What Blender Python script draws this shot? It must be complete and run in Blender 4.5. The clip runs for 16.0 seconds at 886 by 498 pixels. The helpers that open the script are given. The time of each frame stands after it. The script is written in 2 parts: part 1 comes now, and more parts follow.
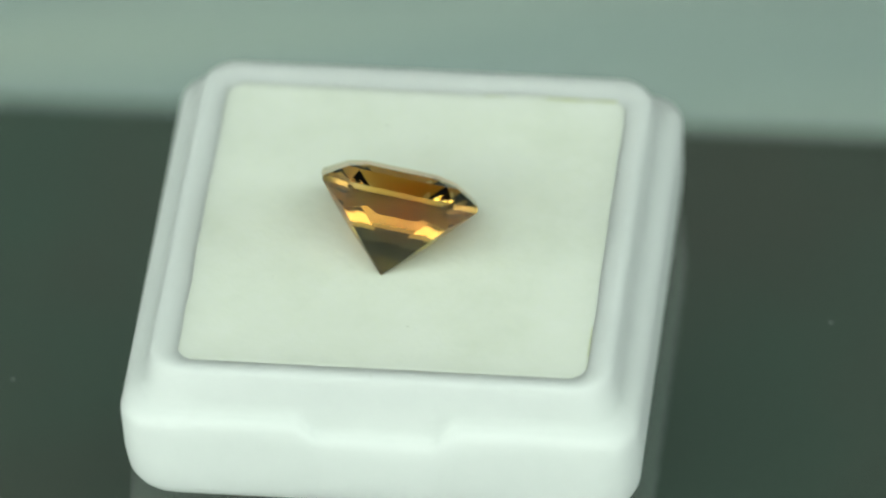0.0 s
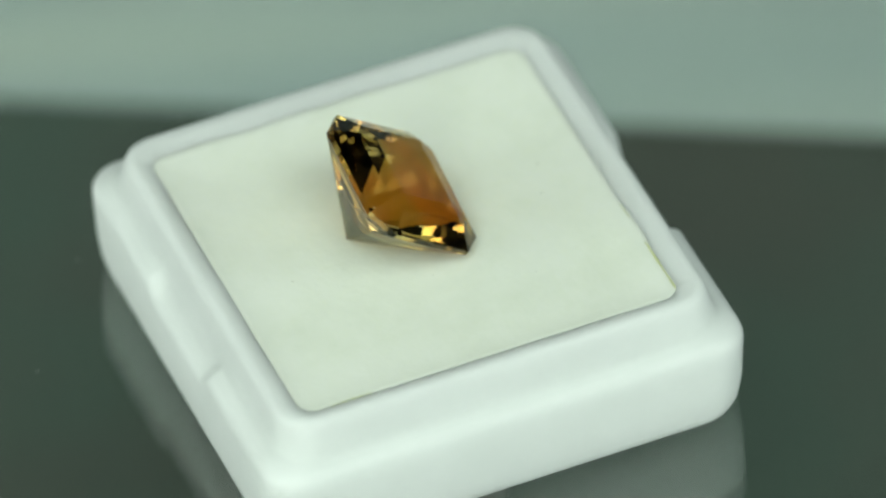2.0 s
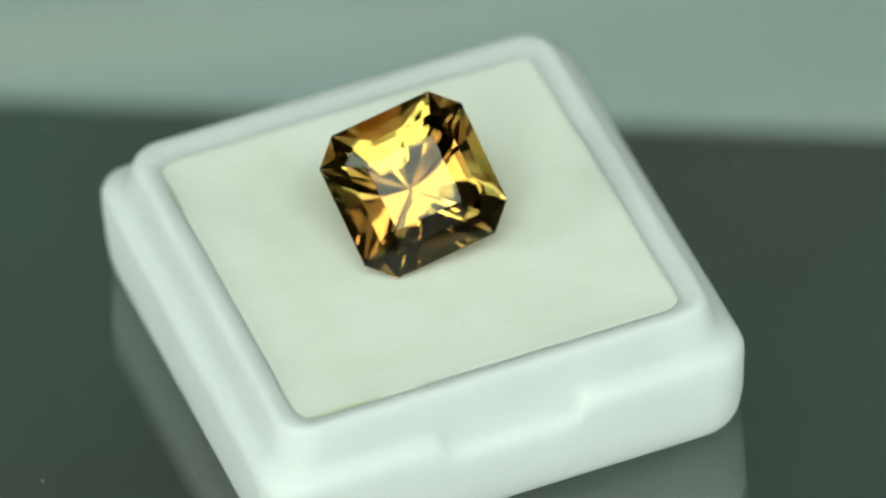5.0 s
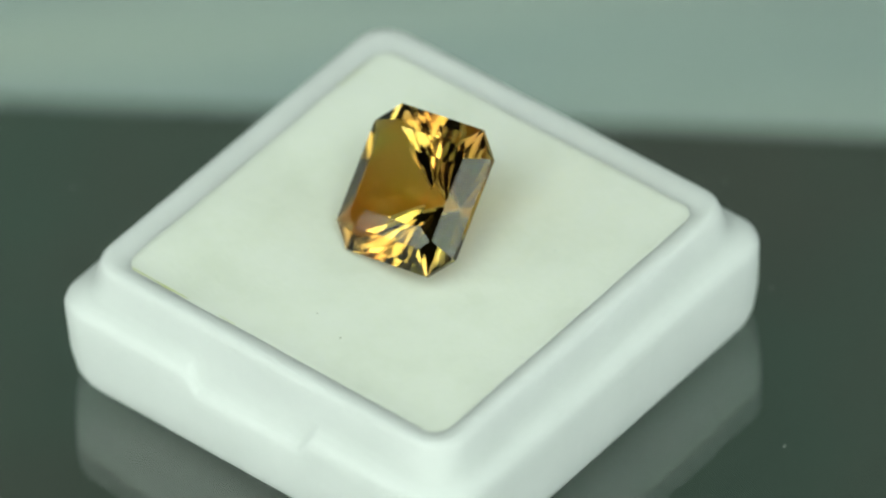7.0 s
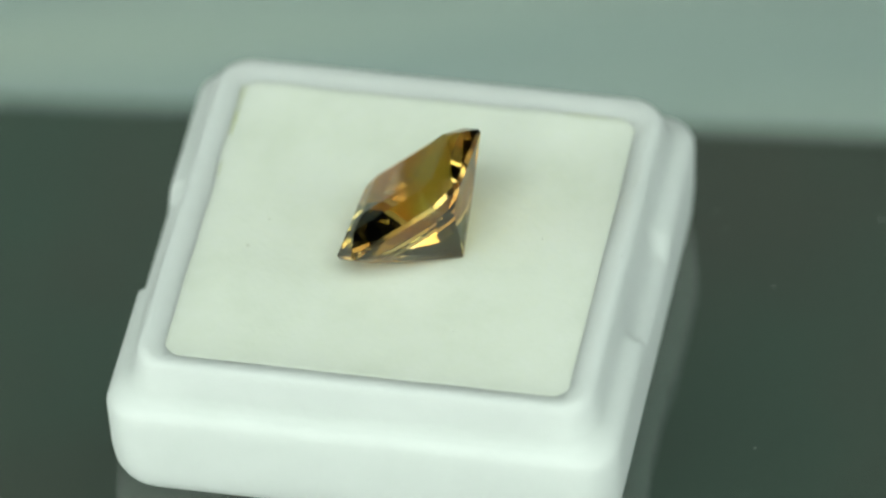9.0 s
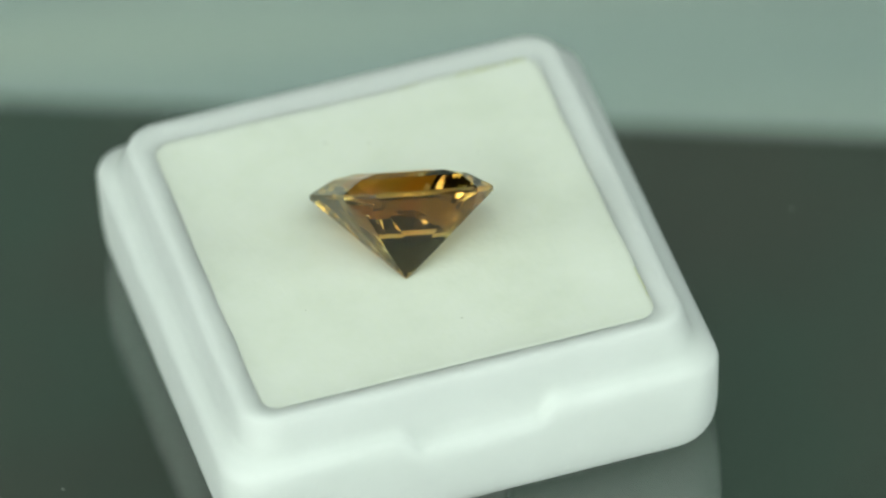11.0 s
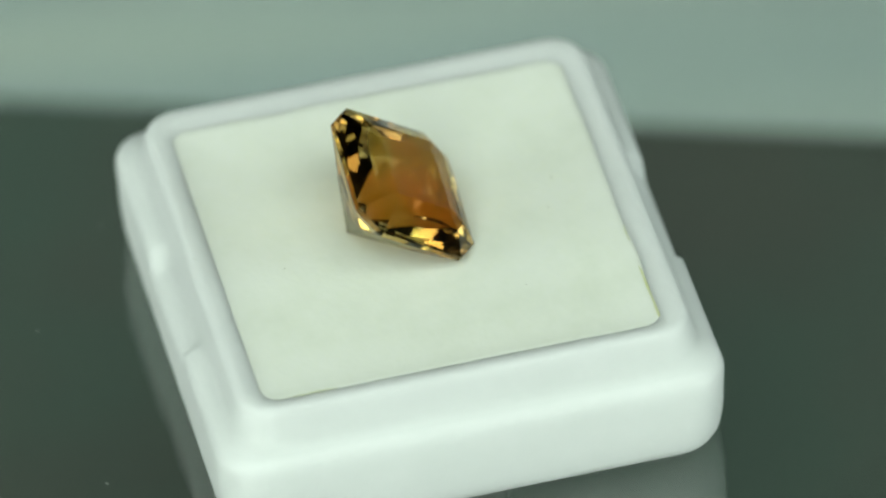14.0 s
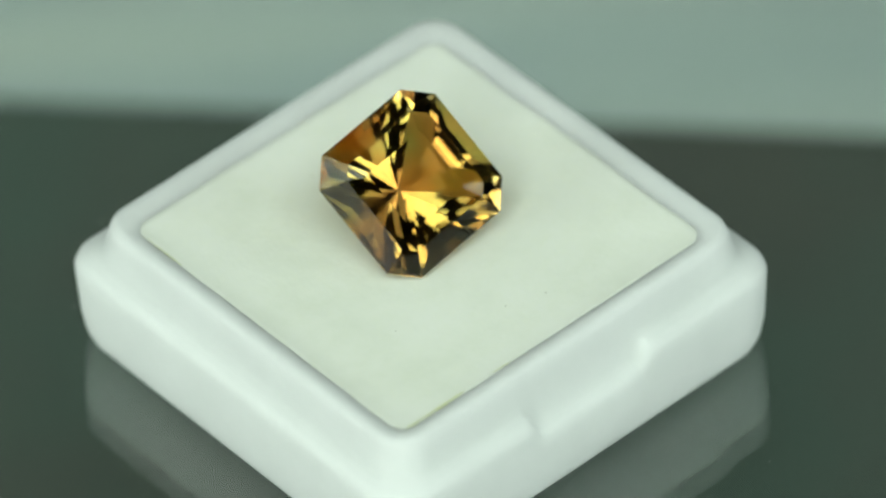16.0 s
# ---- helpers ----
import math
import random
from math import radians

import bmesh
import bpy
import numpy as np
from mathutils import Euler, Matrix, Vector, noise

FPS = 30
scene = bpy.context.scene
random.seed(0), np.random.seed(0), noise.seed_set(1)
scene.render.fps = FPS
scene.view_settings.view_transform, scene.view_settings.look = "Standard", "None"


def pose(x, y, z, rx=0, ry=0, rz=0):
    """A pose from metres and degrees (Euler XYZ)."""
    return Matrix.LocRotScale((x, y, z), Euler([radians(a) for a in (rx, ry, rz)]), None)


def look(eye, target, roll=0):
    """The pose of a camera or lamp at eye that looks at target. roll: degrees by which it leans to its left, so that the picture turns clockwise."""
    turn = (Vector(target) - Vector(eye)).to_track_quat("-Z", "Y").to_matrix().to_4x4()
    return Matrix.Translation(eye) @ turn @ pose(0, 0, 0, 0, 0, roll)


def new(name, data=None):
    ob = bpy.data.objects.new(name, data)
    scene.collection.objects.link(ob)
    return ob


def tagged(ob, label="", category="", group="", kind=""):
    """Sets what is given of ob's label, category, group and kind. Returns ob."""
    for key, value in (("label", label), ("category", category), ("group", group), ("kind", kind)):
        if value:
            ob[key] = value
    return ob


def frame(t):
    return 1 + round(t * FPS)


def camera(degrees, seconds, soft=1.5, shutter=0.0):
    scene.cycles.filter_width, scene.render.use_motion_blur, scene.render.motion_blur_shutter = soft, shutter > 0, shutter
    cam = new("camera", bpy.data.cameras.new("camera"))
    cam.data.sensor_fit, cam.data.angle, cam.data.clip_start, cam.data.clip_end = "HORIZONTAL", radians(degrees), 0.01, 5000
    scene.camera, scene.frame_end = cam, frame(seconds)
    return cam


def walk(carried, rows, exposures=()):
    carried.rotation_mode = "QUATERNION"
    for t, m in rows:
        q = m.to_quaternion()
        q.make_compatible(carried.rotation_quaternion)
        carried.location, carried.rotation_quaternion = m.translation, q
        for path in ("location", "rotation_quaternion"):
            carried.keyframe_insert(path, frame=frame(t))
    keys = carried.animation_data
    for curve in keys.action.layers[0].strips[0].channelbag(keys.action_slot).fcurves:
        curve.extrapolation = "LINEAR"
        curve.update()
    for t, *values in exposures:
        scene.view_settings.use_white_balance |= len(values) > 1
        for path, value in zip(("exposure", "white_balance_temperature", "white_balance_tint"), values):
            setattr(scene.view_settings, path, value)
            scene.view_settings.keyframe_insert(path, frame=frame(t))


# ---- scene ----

# ------------------------------------------------------------- camera
cam = camera(5.6105, 16.0, soft=2.3, shutter=0.5)
EYE = Vector((0.0, -0.38353, 0.36775))
AIM = EYE + 0.54 * Vector((0.00359, 0.72808, -0.68548))
walk(cam, [(0.0, look(EYE, AIM, -2.798)), (16.0, look(EYE, AIM, -2.798))])
cam.data.dof.use_dof = True
cam.data.dof.focus_distance = 0.521
cam.data.dof.aperture_fstop = 22.0

# ------------------------------------------------------------- world and lamps
world = bpy.data.worlds.new("world")
scene.world = world
world.use_nodes = True
world.node_tree.nodes["Background"].inputs[0].default_value = (0.62, 0.72, 0.66, 1)
world.node_tree.nodes["Background"].inputs[1].default_value = 0.05
scene.view_settings.exposure = 0.0


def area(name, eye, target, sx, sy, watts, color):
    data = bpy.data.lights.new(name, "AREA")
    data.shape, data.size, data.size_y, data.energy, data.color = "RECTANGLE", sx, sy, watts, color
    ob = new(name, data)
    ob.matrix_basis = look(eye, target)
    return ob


LIGHT = (0.87, 1.0, 0.85)
area("key_light", (-0.27, -0.53, 0.40), (0, 0, 0), 0.17, 0.11, 0.65, LIGHT)
area("softbox_overhead", (0.0, -0.38, 0.66), (0, 0, 0), 0.84, 0.40, 4.75, (0.84, 1.0, 0.90))
area("softbox_front", (0.08, -0.82, 0.31), (0, 0, 0), 0.90, 0.22, 0.95, (0.93, 1.0, 0.92))
# added fill lamp with no known source; lifts the box's left-facing walls
area("fill_left", (-0.76, -0.22, 0.32), (0, 0, 0), 0.38, 0.30, 1.7, (0.86, 1.0, 0.92))
# second fill, added to brighten right-facing walls; no such source is known
area("fill_right", (0.78, -0.20, 0.42), (0, 0, 0), 0.32, 0.30, 1.15, (0.82, 1.0, 0.95))


# ------------------------------------------------------------- materials
def material(name):
    m = bpy.data.materials.new(name)
    m.use_nodes = True
    nt = m.node_tree
    return m, nt, nt.nodes["Principled BSDF"]


def link(nt, a, b):
    nt.links.new(a, b)


def noise_node(nt, scale, detail=4.0, rough=0.55):
    co = nt.nodes.get("Texture Coordinate") or nt.nodes.new("ShaderNodeTexCoord")
    n = nt.nodes.new("ShaderNodeTexNoise")
    n.inputs["Scale"].default_value = scale
    n.inputs["Detail"].default_value = detail
    n.inputs["Roughness"].default_value = rough
    link(nt, co.outputs["Object"], n.inputs["Vector"])
    return n


def ramp(nt, src, stops):
    r = nt.nodes.new("ShaderNodeValToRGB")
    while len(r.color_ramp.elements) < len(stops):
        r.color_ramp.elements.new(0.5)
    for e, (pos, col) in zip(r.color_ramp.elements, stops):
        e.position, e.color = pos, (*col, 1)
    link(nt, src, r.inputs["Fac"])
    return r


def bump(nt, src, strength, dist, p, prev=None):
    b = nt.nodes.new("ShaderNodeBump")
    b.inputs["Strength"].default_value = strength
    b.inputs["Distance"].default_value = dist
    link(nt, src, b.inputs["Height"])
    if prev:
        link(nt, prev.outputs["Normal"], b.inputs["Normal"])
    link(nt, b.outputs["Normal"], p.inputs["Normal"])
    return b


def plastic():
    m, nt, p = material("white_polystyrene")
    n = noise_node(nt, 260.0)
    r = ramp(nt, n.outputs["Fac"], [(0.3, (0.785, 0.80, 0.785)), (0.7, (0.82, 0.832, 0.82))])
    link(nt, r.outputs["Color"], p.inputs["Base Color"])
    p.inputs["Roughness"].default_value = 0.58
    p.inputs["IOR"].default_value = 1.46
    p.inputs["Subsurface Weight"].default_value = 1.0
    p.inputs["Subsurface Radius"].default_value = (1.0, 1.0, 1.0)
    p.inputs["Subsurface Scale"].default_value = 0.0036
    n2 = noise_node(nt, 420.0, 2.0)
    bump(nt, n2.outputs["Fac"], 0.12, 0.0004, p)
    return m


def foam():
    m, nt, p = material("white_foam")
    n = noise_node(nt, 190.0, 5.0, 0.65)
    r = ramp(nt, n.outputs["Fac"], [(0.3, (0.80, 0.82, 0.715)), (0.5, (0.845, 0.86, 0.765)), (0.7, (0.87, 0.88, 0.80))])
    link(nt, r.outputs["Color"], p.inputs["Base Color"])
    p.inputs["Roughness"].default_value = 0.95
    p.inputs["Specular IOR Level"].default_value = 0.15
    p.inputs["Subsurface Weight"].default_value = 0.25
    p.inputs["Subsurface Radius"].default_value = (1.0, 1.0, 0.9)
    p.inputs["Subsurface Scale"].default_value = 0.0022
    a = noise_node(nt, 3000.0, 2.0)
    b = noise_node(nt, 420.0, 5.0, 0.65)
    b1 = bump(nt, a.outputs["Fac"], 0.2, 0.00006, p)
    bump(nt, b.outputs["Fac"], 0.28, 0.0002, p, b1)
    return m


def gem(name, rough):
    """Amber crystal with orange and olive zones, painted paler outwards for light's shorter path."""
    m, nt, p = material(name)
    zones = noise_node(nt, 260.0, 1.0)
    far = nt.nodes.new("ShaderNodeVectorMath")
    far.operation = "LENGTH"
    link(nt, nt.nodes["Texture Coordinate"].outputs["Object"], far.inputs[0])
    # distance from the centre stands in for how much light the stone absorbs
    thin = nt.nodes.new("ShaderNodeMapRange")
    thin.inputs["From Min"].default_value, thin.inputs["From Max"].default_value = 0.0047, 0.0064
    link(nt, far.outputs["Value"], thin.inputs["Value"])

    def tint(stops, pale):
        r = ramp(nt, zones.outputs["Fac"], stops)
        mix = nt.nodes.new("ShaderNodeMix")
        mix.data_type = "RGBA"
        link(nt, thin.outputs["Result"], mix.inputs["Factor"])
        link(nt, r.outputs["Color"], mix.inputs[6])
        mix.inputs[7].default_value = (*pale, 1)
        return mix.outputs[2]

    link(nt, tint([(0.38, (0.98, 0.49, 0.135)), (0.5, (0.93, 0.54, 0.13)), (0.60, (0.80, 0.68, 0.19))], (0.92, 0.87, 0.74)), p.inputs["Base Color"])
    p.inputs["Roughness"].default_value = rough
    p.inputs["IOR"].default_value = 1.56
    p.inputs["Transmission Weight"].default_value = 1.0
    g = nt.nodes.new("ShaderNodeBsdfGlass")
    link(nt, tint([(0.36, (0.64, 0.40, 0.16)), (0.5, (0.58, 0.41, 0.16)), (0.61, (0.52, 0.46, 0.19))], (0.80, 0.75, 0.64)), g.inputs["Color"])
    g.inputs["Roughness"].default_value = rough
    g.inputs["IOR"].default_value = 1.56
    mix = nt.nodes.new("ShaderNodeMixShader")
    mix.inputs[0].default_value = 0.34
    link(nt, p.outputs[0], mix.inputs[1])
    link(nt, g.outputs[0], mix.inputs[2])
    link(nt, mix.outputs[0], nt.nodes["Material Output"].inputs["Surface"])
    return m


def glass():
    m, nt, p = material("clear_glass")
    p.inputs["Base Color"].default_value = (0.95, 0.98, 0.96, 1)
    p.inputs["Roughness"].default_value = 0.0
    p.inputs["IOR"].default_value = 1.68
    p.inputs["Transmission Weight"].default_value = 1.0
    return m


def dark_cloth():
    m, nt, p = material("dark_felt")
    n = noise_node(nt, 35.0, 3.0)
    r = ramp(nt, n.outputs["Fac"], [(0.35, (0.049, 0.054, 0.045)), (0.65, (0.043, 0.062, 0.050))])
    link(nt, r.outputs["Color"], p.inputs["Base Color"])
    p.inputs["Roughness"].default_value = 0.9
    p.inputs["Specular IOR Level"].default_value = 0.2
    return m


def paper():
    m, nt, p = material("grey_paper")
    co = nt.nodes.new("ShaderNodeTexCoord")
    mp = nt.nodes.new("ShaderNodeMapping")
    mp.inputs["Scale"].default_value = (14.0, 75.0, 30.0)
    mp.inputs["Rotation"].default_value = (0, 0, 0.25)
    link(nt, co.outputs["Object"], mp.inputs["Vector"])
    n = noise_node(nt, 1.0, 2.0)
    link(nt, mp.outputs["Vector"], n.inputs["Vector"])
    r = ramp(nt, n.outputs["Fac"], [(0.25, (0.247, 0.294, 0.290)), (0.5, (0.289, 0.331, 0.313)), (0.75, (0.341, 0.373, 0.331))])
    link(nt, r.outputs["Color"], p.inputs["Base Color"])
    p.inputs["Roughness"].default_value = 0.8
    a = noise_node(nt, 900.0, 3.0)
    bump(nt, a.outputs["Fac"], 0.15, 0.0003, p)
    return m


def simple(name, col, rough, scale, var=0.12, metal=0.0):
    m, nt, p = material(name)
    n = noise_node(nt, scale)
    lo, hi = [c * (1 - var) for c in col], [c * (1 + var) for c in col]
    r = ramp(nt, n.outputs["Fac"], [(0.3, lo), (0.7, hi)])
    link(nt, r.outputs["Color"], p.inputs["Base Color"])
    p.inputs["Roughness"].default_value = rough
    p.inputs["Metallic"].default_value = metal
    bump(nt, n.outputs["Fac"], 0.1, 0.001, p)
    return m


PLASTIC, FOAM, GEM, GLASS, CLOTH, PAPER = plastic(), foam(), gem("amber_crystal", 0.0), glass(), dark_cloth(), paper()
# rougher copy of the crystal, added to spread a lamp's glint along the girdle
GIRDLE = gem("girdle_glint_crystal", 0.16)
WALL = simple("painted_wall", (0.075, 0.08, 0.075), 0.85, 6.0)
METAL = simple("brushed_steel", (0.55, 0.55, 0.55), 0.35, 300.0, 0.1, 1.0)
BLACK = simple("black_plastic", (0.02, 0.02, 0.02), 0.45, 120.0)
GLUE = simple("dried_glue", (0.58, 0.60, 0.30), 0.5, 900.0)
LINT = simple("lint", (0.58, 0.58, 0.50), 0.95, 900.0)
DUST = simple("dust", (0.20, 0.21, 0.19), 0.95, 900.0)


# ------------------------------------------------------------- mesh helpers
def part(name, bm, mat, parent=None, label="", smooth=False, sharp=None, keep=False):
    me = bpy.data.meshes.new(name)
    if not keep:
        bmesh.ops.recalc_face_normals(bm, faces=bm.faces[:])
    for f in bm.faces:
        f.smooth = smooth
    if sharp is not None:
        for e in bm.edges:
            if len(e.link_faces) == 2 and e.calc_face_angle(0.0) > radians(sharp):
                e.smooth = False
    bm.to_mesh(me)
    bm.free()
    me.materials.append(mat)
    ob = new(name, me)
    if parent:
        ob.parent = parent
    if label:
        ob["label"] = label
    return ob


def slab(x0, x1, y0, y1, z0, z1, bevel=0.0, segs=2):
    bm = bmesh.new()
    bmesh.ops.create_cube(bm, size=1.0)
    bmesh.ops.scale(bm, vec=(x1 - x0, y1 - y0, z1 - z0), verts=bm.verts[:])
    bmesh.ops.translate(bm, vec=((x0 + x1) / 2, (y0 + y1) / 2, (z0 + z1) / 2), verts=bm.verts[:])
    if bevel:
        bmesh.ops.bevel(bm, geom=bm.edges[:], offset=bevel, segments=segs, affect="EDGES", profile=0.5)
    return bm


def loft(rings, close_start=True, close_end=True):
    bm = bmesh.new()
    vs = [[bm.verts.new(p) for p in ring] for ring in rings]
    n = len(vs[0])
    for a, b in zip(vs, vs[1:]):
        for i in range(n):
            bm.faces.new((a[i], a[(i + 1) % n], b[(i + 1) % n], b[i]))
    if close_start:
        bm.faces.new(vs[0][::-1])
    if close_end:
        bm.faces.new(vs[-1])
    return bm


def disc(radius, z0, z1, bevel, n=128):
    prof = [(radius - bevel, z0), (radius - bevel * 0.3, z0 + bevel * 0.3), (radius, z0 + bevel),
            (radius, z1 - bevel), (radius - bevel * 0.3, z1 - bevel * 0.3), (radius - bevel, z1)]
    return loft([[(r * math.cos(2 * math.pi * i / n), r * math.sin(2 * math.pi * i / n), z) for i in range(n)]
                 for r, z in prof])


def square_ring(h, r, side=24, corner=7):
    """Points round a square of half-width h with corners of radius r, counted from the +y side."""
    pts = []
    for k in range(4):
        a0 = math.pi / 2 * k
        c, s = math.cos(a0), math.sin(a0)
        loc = [(h, -(h - r) + 2 * (h - r) * i / side) for i in range(1, side)]
        loc += [(h - r + r * math.cos(math.pi / 2 * j / corner), h - r + r * math.sin(math.pi / 2 * j / corner))
                for j in range(corner + 1)]
        pts += [(c * x - s * y, s * x + c * y) for x, y in loc]
    return pts


# ------------------------------------------------------------- the setting
def room():
    """A plain, dim room, added unseen round the table; dark walls darken gem reflections."""
    for name, b in (("wall_north", (-1.0, 1.0, 0.8, 0.9, -0.7, 1.2)), ("wall_south", (-1.0, 1.0, -1.2, -1.1, -0.7, 1.2)),
                    ("wall_east", (1.0, 1.1, -1.2, 0.9, -0.7, 1.2)), ("wall_west", (-1.1, -1.0, -1.2, 0.9, -0.7, 1.2)),
                    ("ceiling", (-1.1, 1.1, -1.2, 0.9, 1.2, 1.3)), ("floor", (-1.1, 1.1, -1.2, 0.9, -0.8, -0.7))):
        tagged(part(name, slab(*b), WALL), "plain grey painted " + name.split("_")[0] + " of an added, unseen dim room",
               name.split("_")[0], kind="structure")


def table():
    top = part("photo_table", slab(-0.55, 0.55, -0.35, 0.55, -0.067, -0.0375, 0.004), BLACK)
    tagged(top, "dark photo table under grey backdrop paper", "table")
    for x in (-0.5, 0.5):
        for y in (-0.3, 0.5):
            part("leg", slab(x - 0.02, x + 0.02, y - 0.02, y + 0.02, -0.7, -0.067, 0.003), BLACK, top)


def backdrop():
    """Grey paper that lies on the table and sweeps up behind it."""
    line = [(-0.34, 0.0), (0.0, 0.0), (0.2, 0.0), (0.32, 0.0)]
    line += [(0.32 + 0.15 * math.sin(a), 0.15 - 0.15 * math.cos(a)) for a in [math.pi / 2 * i / 12 for i in range(1, 13)]]
    line += [(0.47, 0.20)]
    bm = bmesh.new()
    rows = [[bm.verts.new((x, y, -0.0372 + z + d)) for x in (-0.5, 0.5) for d in (0.0, 0.0006)] for y, z in line]
    for a, b in zip(rows, rows[1:]):
        for i, j in ((0, 2), (3, 1), (1, 0), (2, 3)):
            bm.faces.new((a[i], a[j], b[j], b[i]))
    for r in (rows[0], rows[-1]):
        bm.faces.new((r[0], r[1], r[3], r[2]))
    tagged(part("backdrop_paper", bm, PAPER, smooth=True, sharp=40), "pale grey-green backdrop paper on the table", "backdrop",
           kind="structure")


# ------------------------------------------------------------- the turntable
EDGE_Y, EDGE_TURN = 0.0558, -7.81


def felt_mat():
    mat = part("felt_mat", slab(-0.16, 0.16, -0.20, EDGE_Y, -0.0366, -0.0350, 0.0005), CLOTH)
    mat.matrix_basis = pose(0, 0, 0, 0, 0, EDGE_TURN)
    tagged(mat, "dark green-brown felt mat lying on pale paper", "mat")
    return mat


def turntable_foot():
    foot = part("turntable_foot", disc(0.012, -0.0350, -0.0310, 0.0006, 48), BLACK, smooth=True, sharp=30)
    tagged(foot, "small round black foot under the glass turntable", "turntable foot")


def glass_plate():
    plate = part("glass_turntable", disc(0.075, -0.002, 0.0, 0.0003), GLASS)
    plate.visible_shadow = False
    tagged(plate, "clear round glass turntable plate with dust specks", "turntable")
    part("spindle", disc(0.005, -0.0310, -0.0021, 0.0004, 32), METAL, plate, "steel spindle", smooth=True, sharp=30)
    rng = random.Random(4)
    bm = bmesh.new()
    spots = [(24.3, 2.65, .16), (-14.35, -15.7, .13), (13.0, -15.75, .11), (7.1, -20.2, .12), (-23.1, -5.6, .14),
             (11.6, -16.6, .10), (13.7, -25.6, .16), (-6.5, -21.3, .11)]
    for _ in range(90):
        r, a = rng.uniform(19, 42), rng.uniform(0, 2 * math.pi)
        spots.append((r * math.cos(a), r * math.sin(a), rng.uniform(0.02, 0.055)))
    for x, y, s in spots:
        n = rng.randint(5, 7)
        top = bm.verts.new((x * .001, y * .001, s * .0003))
        ring = []
        for i in range(n):
            a, q = 2 * math.pi * i / n, s * rng.uniform(0.4, 1.0) * .001
            ring.append(bm.verts.new((x * .001 + q * math.cos(a), y * .001 + q * math.sin(a), 0.00001)))
        for i in range(n):
            bm.faces.new((ring[i], ring[(i + 1) % n], top))
        bm.faces.new(ring[::-1])
    tagged(part("dust", bm, DUST, plate), kind="stuff")
    return plate


# ------------------------------------------------------------- the display box
OX, OY = -0.00036, 0.00034      # where the box stands off the axis
SKEW, TALL = 0.0056, 0.98       # shear and height scale, fitted to the box's outline in the camera's view


def ledge_drop(x, y):
    """The finger notch in the ledge of two opposite sides: a little sharper on one than on the other."""
    if abs(y) < 0.0125:
        return 0.0
    depth, run = (0.0012, 0.0010) if y > 0 else (0.0010, 0.0014)
    a = min(1.0, max(0.0, (0.0047 - abs(x)) / run))
    return depth * a * a * (3 - 2 * a)


def display_box():
    box = new("gem_box")
    tagged(box, "open square white plastic gem box with stepped rim", "display box")
    # half-width, corner radius, height, share of the notch
    base = [(0.01390, 0.0032, 0.0, 0), (0.01450, 0.0031, 0.00005, 0), (0.01475, 0.0029, 0.00025, 0), (0.01488, 0.0027, 0.0008, 0),
            (0.01496, 0.0024, 0.0022, 0), (0.01500, 0.0022, 0.0050, 1), (0.01498, 0.0021, 0.0056, 1), (0.01488, 0.0021, 0.00598, 1),
            (0.01467, 0.0021, 0.00620, 1), (0.01452, 0.0021, 0.00630, 1)]
    rim = [(0.01436, 0.0022, 0.00638, 1), (0.01408, 0.0022, 0.00648, 0.8), (0.01388, 0.0022, 0.00666, 0.5), (0.01374, 0.0022, 0.00690, 0.2),
           (0.01362, 0.0021, 0.0073, 0), (0.01350, 0.0020, 0.0078, 0), (0.01342, 0.0020, 0.0083, 0),
           (0.01333, 0.0020, 0.0086, 0), (0.01317, 0.0019, 0.00880, 0), (0.01295, 0.0017, 0.00886, 0), (0.01272, 0.0015, 0.00880, 0),
           (0.01246, 0.0014, 0.00867, 0), (0.01216, 0.0012, 0.00849, 0), (0.01188, 0.0011, 0.00833, 0), (0.01166, 0.0010, 0.00820, 0),
           (0.01154, 0.0009, 0.0080, 0), (0.01150, 0.0009, 0.0030, 0)]
    # one moulding: foot, ledge, rim and the well inside
    rings = [[(x + SKEW * y + OX, y + OY, TALL * (z - f * ledge_drop(x, y))) for x, y in square_ring(h, r, 84)] for h, r, z, f in base + rim]
    part("moulded_body", loft(rings), PLASTIC, box, smooth=True, sharp=62)
    part("lint_speck", speck(-0.4, -13.0, 8.70, 0.06), LINT, box, "tiny grey lint speck")
    part("lint_speck", speck(11.2, 14.0, 6.14, 0.06), LINT, box, "tiny grey lint speck")
    return box


def speck(x, y, z, q):
    """A flat, uneven crumb of lint, in millimetres."""
    rng = random.Random(int(x * 100 + y * 10))
    bm = bmesh.new()
    top = bm.verts.new(((x * .001 + OX), (y * .001 + OY), (z + q * 0.7) * .001))
    ring = [bm.verts.new((x * .001 + OX + q * .001 * rng.uniform(0.5, 1.4) * math.cos(i * math.pi / 3),
                          y * .001 + OY + q * .001 * rng.uniform(0.5, 1.1) * math.sin(i * math.pi / 3), z * .001)) for i in range(6)]
    for i in range(6):
        bm.faces.new((ring[i], ring[(i + 1) % 6], top))
    bm.faces.new(ring[::-1])
    return bm


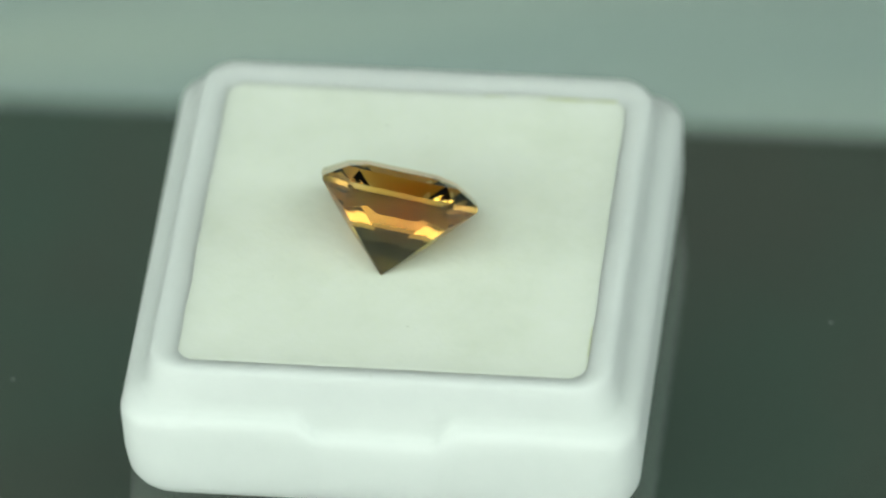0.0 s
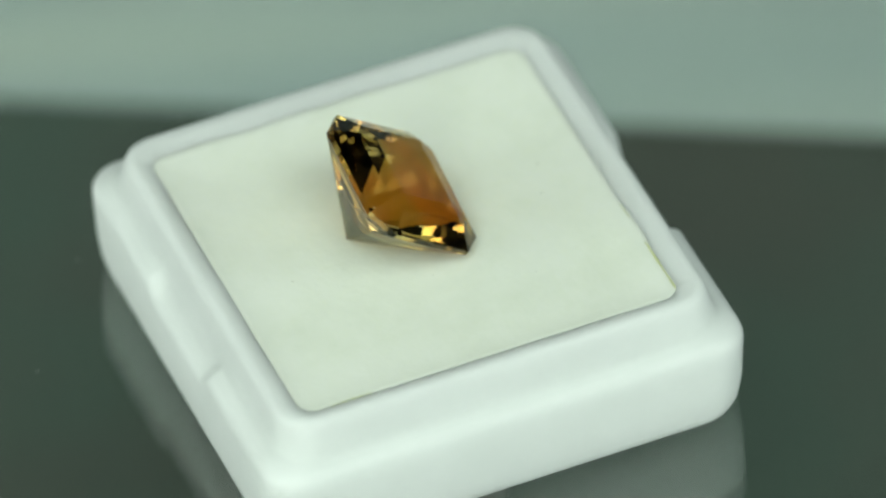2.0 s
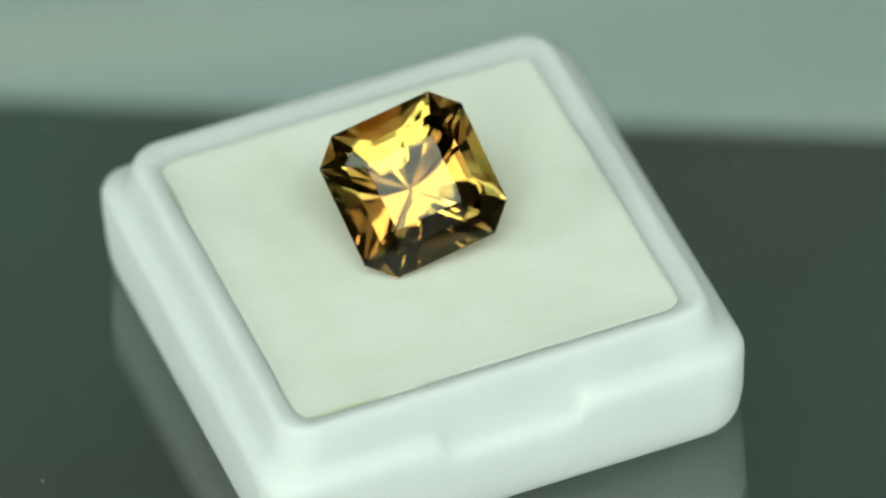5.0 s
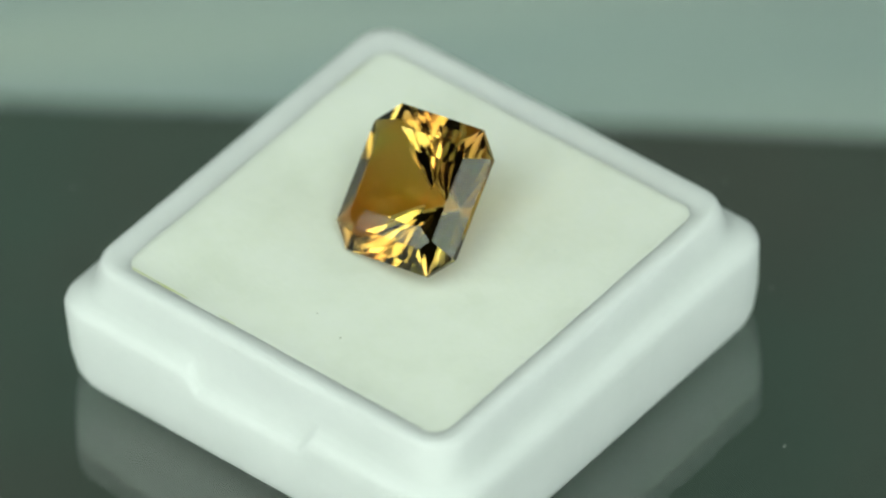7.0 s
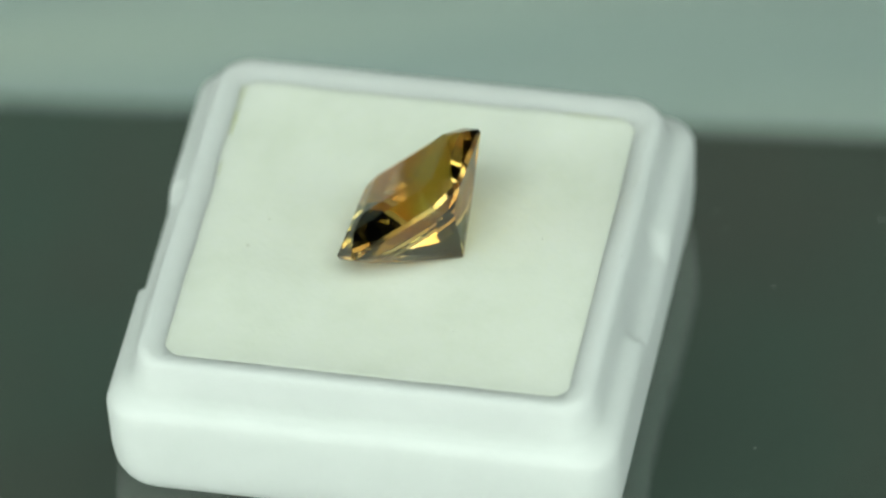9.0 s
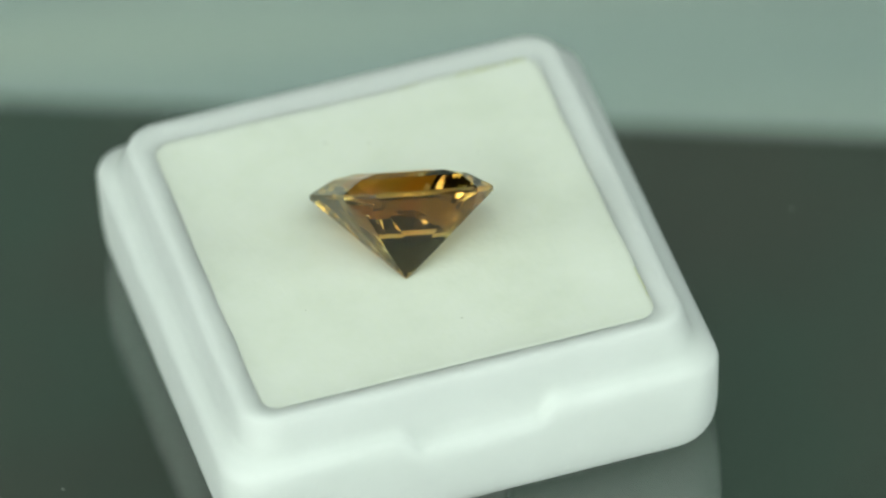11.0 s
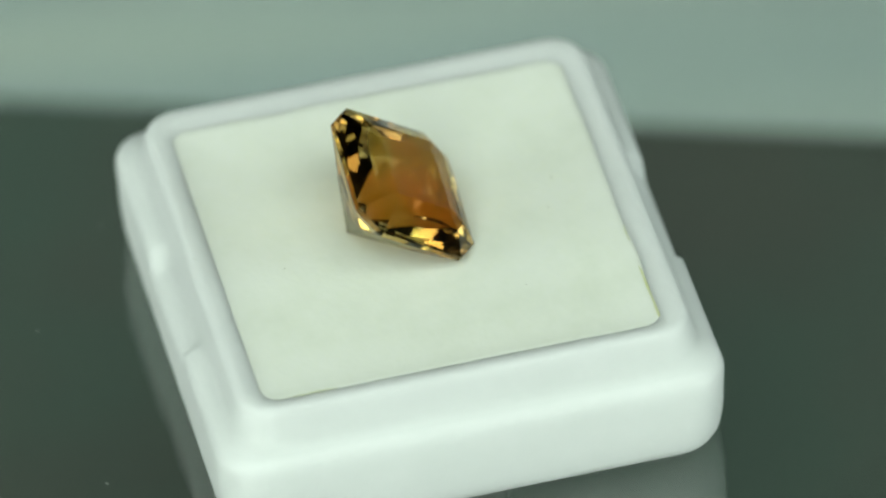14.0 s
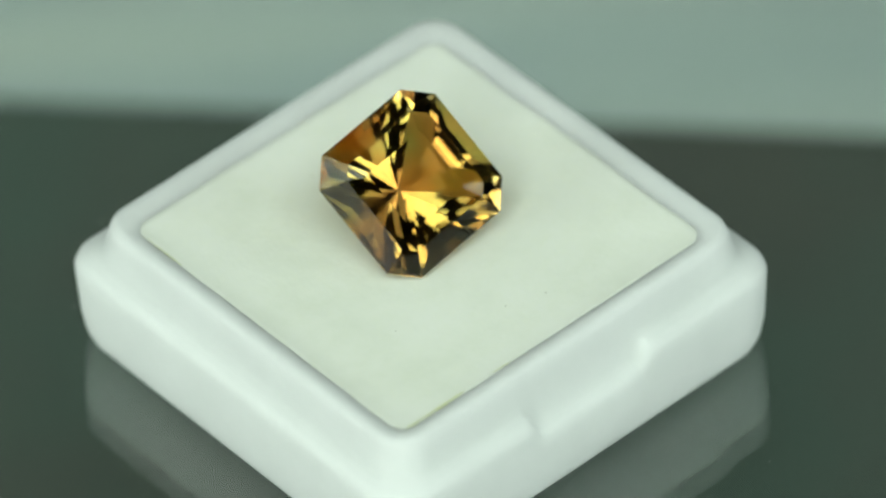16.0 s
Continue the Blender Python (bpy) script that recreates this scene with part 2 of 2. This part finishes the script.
def glue_strip(a, b, w):
    """A low bead along the foam's edge from a to b, half-width w, in millimetres."""
    a, b = Vector((*a, 0)), Vector((*b, 0))
    side = (b - a).normalized().cross(Vector((0, 0, 1)))
    rings = []
    for i in range(25):
        f = i / 24
        q = w * (0.25 + 0.75 * math.sin(math.pi * min(1, f * 1.6) / 2)) * (0.8 + 0.5 * noise.noise(Vector((f * 9, w * 50, 0))))
        c = a.lerp(b, f)
        rings.append([(c + side * dx * q + Vector((0, 0, 8.08 + dz))) * .001 + Vector((OX, OY, 0))
                      for dx, dz in ((-1, 0), (-0.6, 0.06), (0.6, 0.06), (1, 0), (0, -0.1))])
    return loft(rings)


def pad_height(x, y):
    """Height of the dished foam, in millimetres."""
    h = max(abs(x), abs(y))
    return 0.98 * (8.03 + 0.25 * max(0.0, (h - 5.0) / 6.5) ** 1.4)


def foam_pad():
    pad_prof = [(0.0110, 0.0006, 0.0031), (0.0114, 0.0006, 0.0034), (0.01176, 0.0006, 0.0079), (0.01192, 0.0007, 0.00822),
                (0.01180, 0.0007, 0.00830), (0.01150, 0.0006, 0.00826), (0.0110, 0.0006, 0.00821), (0.0098, 0.0006, 0.00814),
                (0.0080, 0.0006, 0.00808), (0.0060, 0.0005, 0.00804), (0.0030, 0.0004, 0.00803)]
    rings = []
    for k, (h, r, z) in enumerate(pad_prof):
        ring = []
        for x, y in square_ring(h, r, 36):
            w = noise.noise(Vector((x * 260, y * 260, 3.0)))
            q = 1.0 + (0.014 * w if 2 <= k <= 6 else 0.0)
            ring.append(((x + SKEW * y) * q + OX, y * q + OY, TALL * z + (0.00007 * w if k > 3 else 0.0)))
        rings.append(ring)
    pad = part("foam_pad", loft(rings), FOAM, smooth=True, sharp=75)
    for a, b, w in (((3.4, 11.72), (11.5, 11.72), 0.09), ((11.74, -11.3), (11.74, -7.5), 0.05)):
        part("glue_line", glue_strip(a, b, w), GLUE, pad, "thin dried yellowish glue line")
    for x, y, q in ((-2.0, 8.8, 0.10), (0.4, 8.0, 0.07), (1.1, -8.05, 0.08), (4.0, -0.45, 0.06), (-7.2, -4.4, 0.05), (6.3, 5.1, 0.05)):
        part("lint_speck", speck(x, y, pad_height(x, y), q), LINT, pad, "tiny grey lint speck")
    tagged(pad, "off-white soft foam pad filling the plastic box", "foam pad")
    return pad


# ------------------------------------------------------------- the gemstone
GX, GY, GZ = Vector((-0.97525, 0.01418, 0.22066)), Vector((0.13153, -0.76483, 0.63046)), Vector((0.16186, 0.64411, 0.74762))
GC = Vector((-0.00008072 + OX, -0.00053033 + OY, 0.01158933))


def octagon(w, c, z):
    return [(c, w, z), (w, c, z), (w, -c, z), (c, -w, z), (-c, -w, z), (-w, -c, z), (-w, c, z), (-c, w, z)]


def pavilion_ring(share, side, corner, laterals):
    """Facet corners at a share of the way from girdle to culet: side and corner say how far they stand out, in millimetres."""
    z = -0.14 - 4.90 * share
    w, d = 4.555 * (1 - share) + side, 3.8225 * (1 - share) + corner
    pts = []
    for k in range(4):
        c, s = math.cos(math.pi / 2 * k), math.sin(math.pi / 2 * k)
        loc = [(w, q) for q in laterals] + [(d, d)]
        pts += [(c * x - s * y, s * x + c * y, z) for x, y in loc]
    return pts


def gemstone():
    """A square stone with cut corners: table, a crown in two steps, girdle, and a pavilion of two rows of facets down to the culet."""
    pts = octagon(2.10, 1.92, 1.22) + octagon(3.22, 2.55, 0.95) + octagon(4.555, 3.09, 0.16) + octagon(4.555, 3.09, -0.14)
    pts += pavilion_ring(0.25, 0.19, 0.24, (-1.15, 1.15))
    pts += pavilion_ring(0.44, 0.185, 0.20, (-1.0, 0.0, 1.0))
    pts += pavilion_ring(0.70, 0.125, 0.13, (-0.32, 0.32))
    pts += [(0, 0, -5.04)]
    hull = bmesh.new()
    verts = [hull.verts.new(Vector(p) * 0.001) for p in pts]
    bmesh.ops.convex_hull(hull, input=verts)
    bmesh.ops.dissolve_limit(hull, angle_limit=0.004, verts=hull.verts[:], edges=hull.edges[:])
    hull.normal_update()
    stone = new("gemstone")
    tagged(stone, "amber brown faceted square gemstone with cut corners, tipped on its side", "gemstone")
    for name, low, high in (("table_facet", 0.999, 2), ("crown", 0.05, 0.999), ("girdle", -0.05, 0.05), ("pavilion", -2, -0.05)):
        bm = bmesh.new()
        made = {}
        for f in hull.faces:
            if low < f.normal.z <= high:
                for v in f.verts:
                    if v not in made:
                        made[v] = bm.verts.new(v.co)
                bm.faces.new([made[v] for v in f.verts])
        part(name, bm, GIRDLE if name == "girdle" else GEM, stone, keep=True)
    hull.free()
    return stone


# ------------------------------------------------------------- build
room()
table()
backdrop()
felt_mat()
turntable_foot()
PLATE = glass_plate()
BOX = display_box()
PAD = foam_pad()
STONE = gemstone()


def turned(t):
    """The turn of the plate, in degrees."""
    return -8.5021 - 30.17832 * t - 0.0346364 * t * t


def motions():
    times = [0.5 * i for i in range(33)]
    lay = Matrix((GX, GY, GZ)).transposed().to_4x4()
    lay.translation = GC
    for thing, m in ((PLATE, Matrix()), (BOX, Matrix()), (PAD, Matrix()), (STONE, lay)):
        walk(thing, [(t, pose(0, 0, 0, 0, 0, turned(t)) @ m) for t in times])


motions()
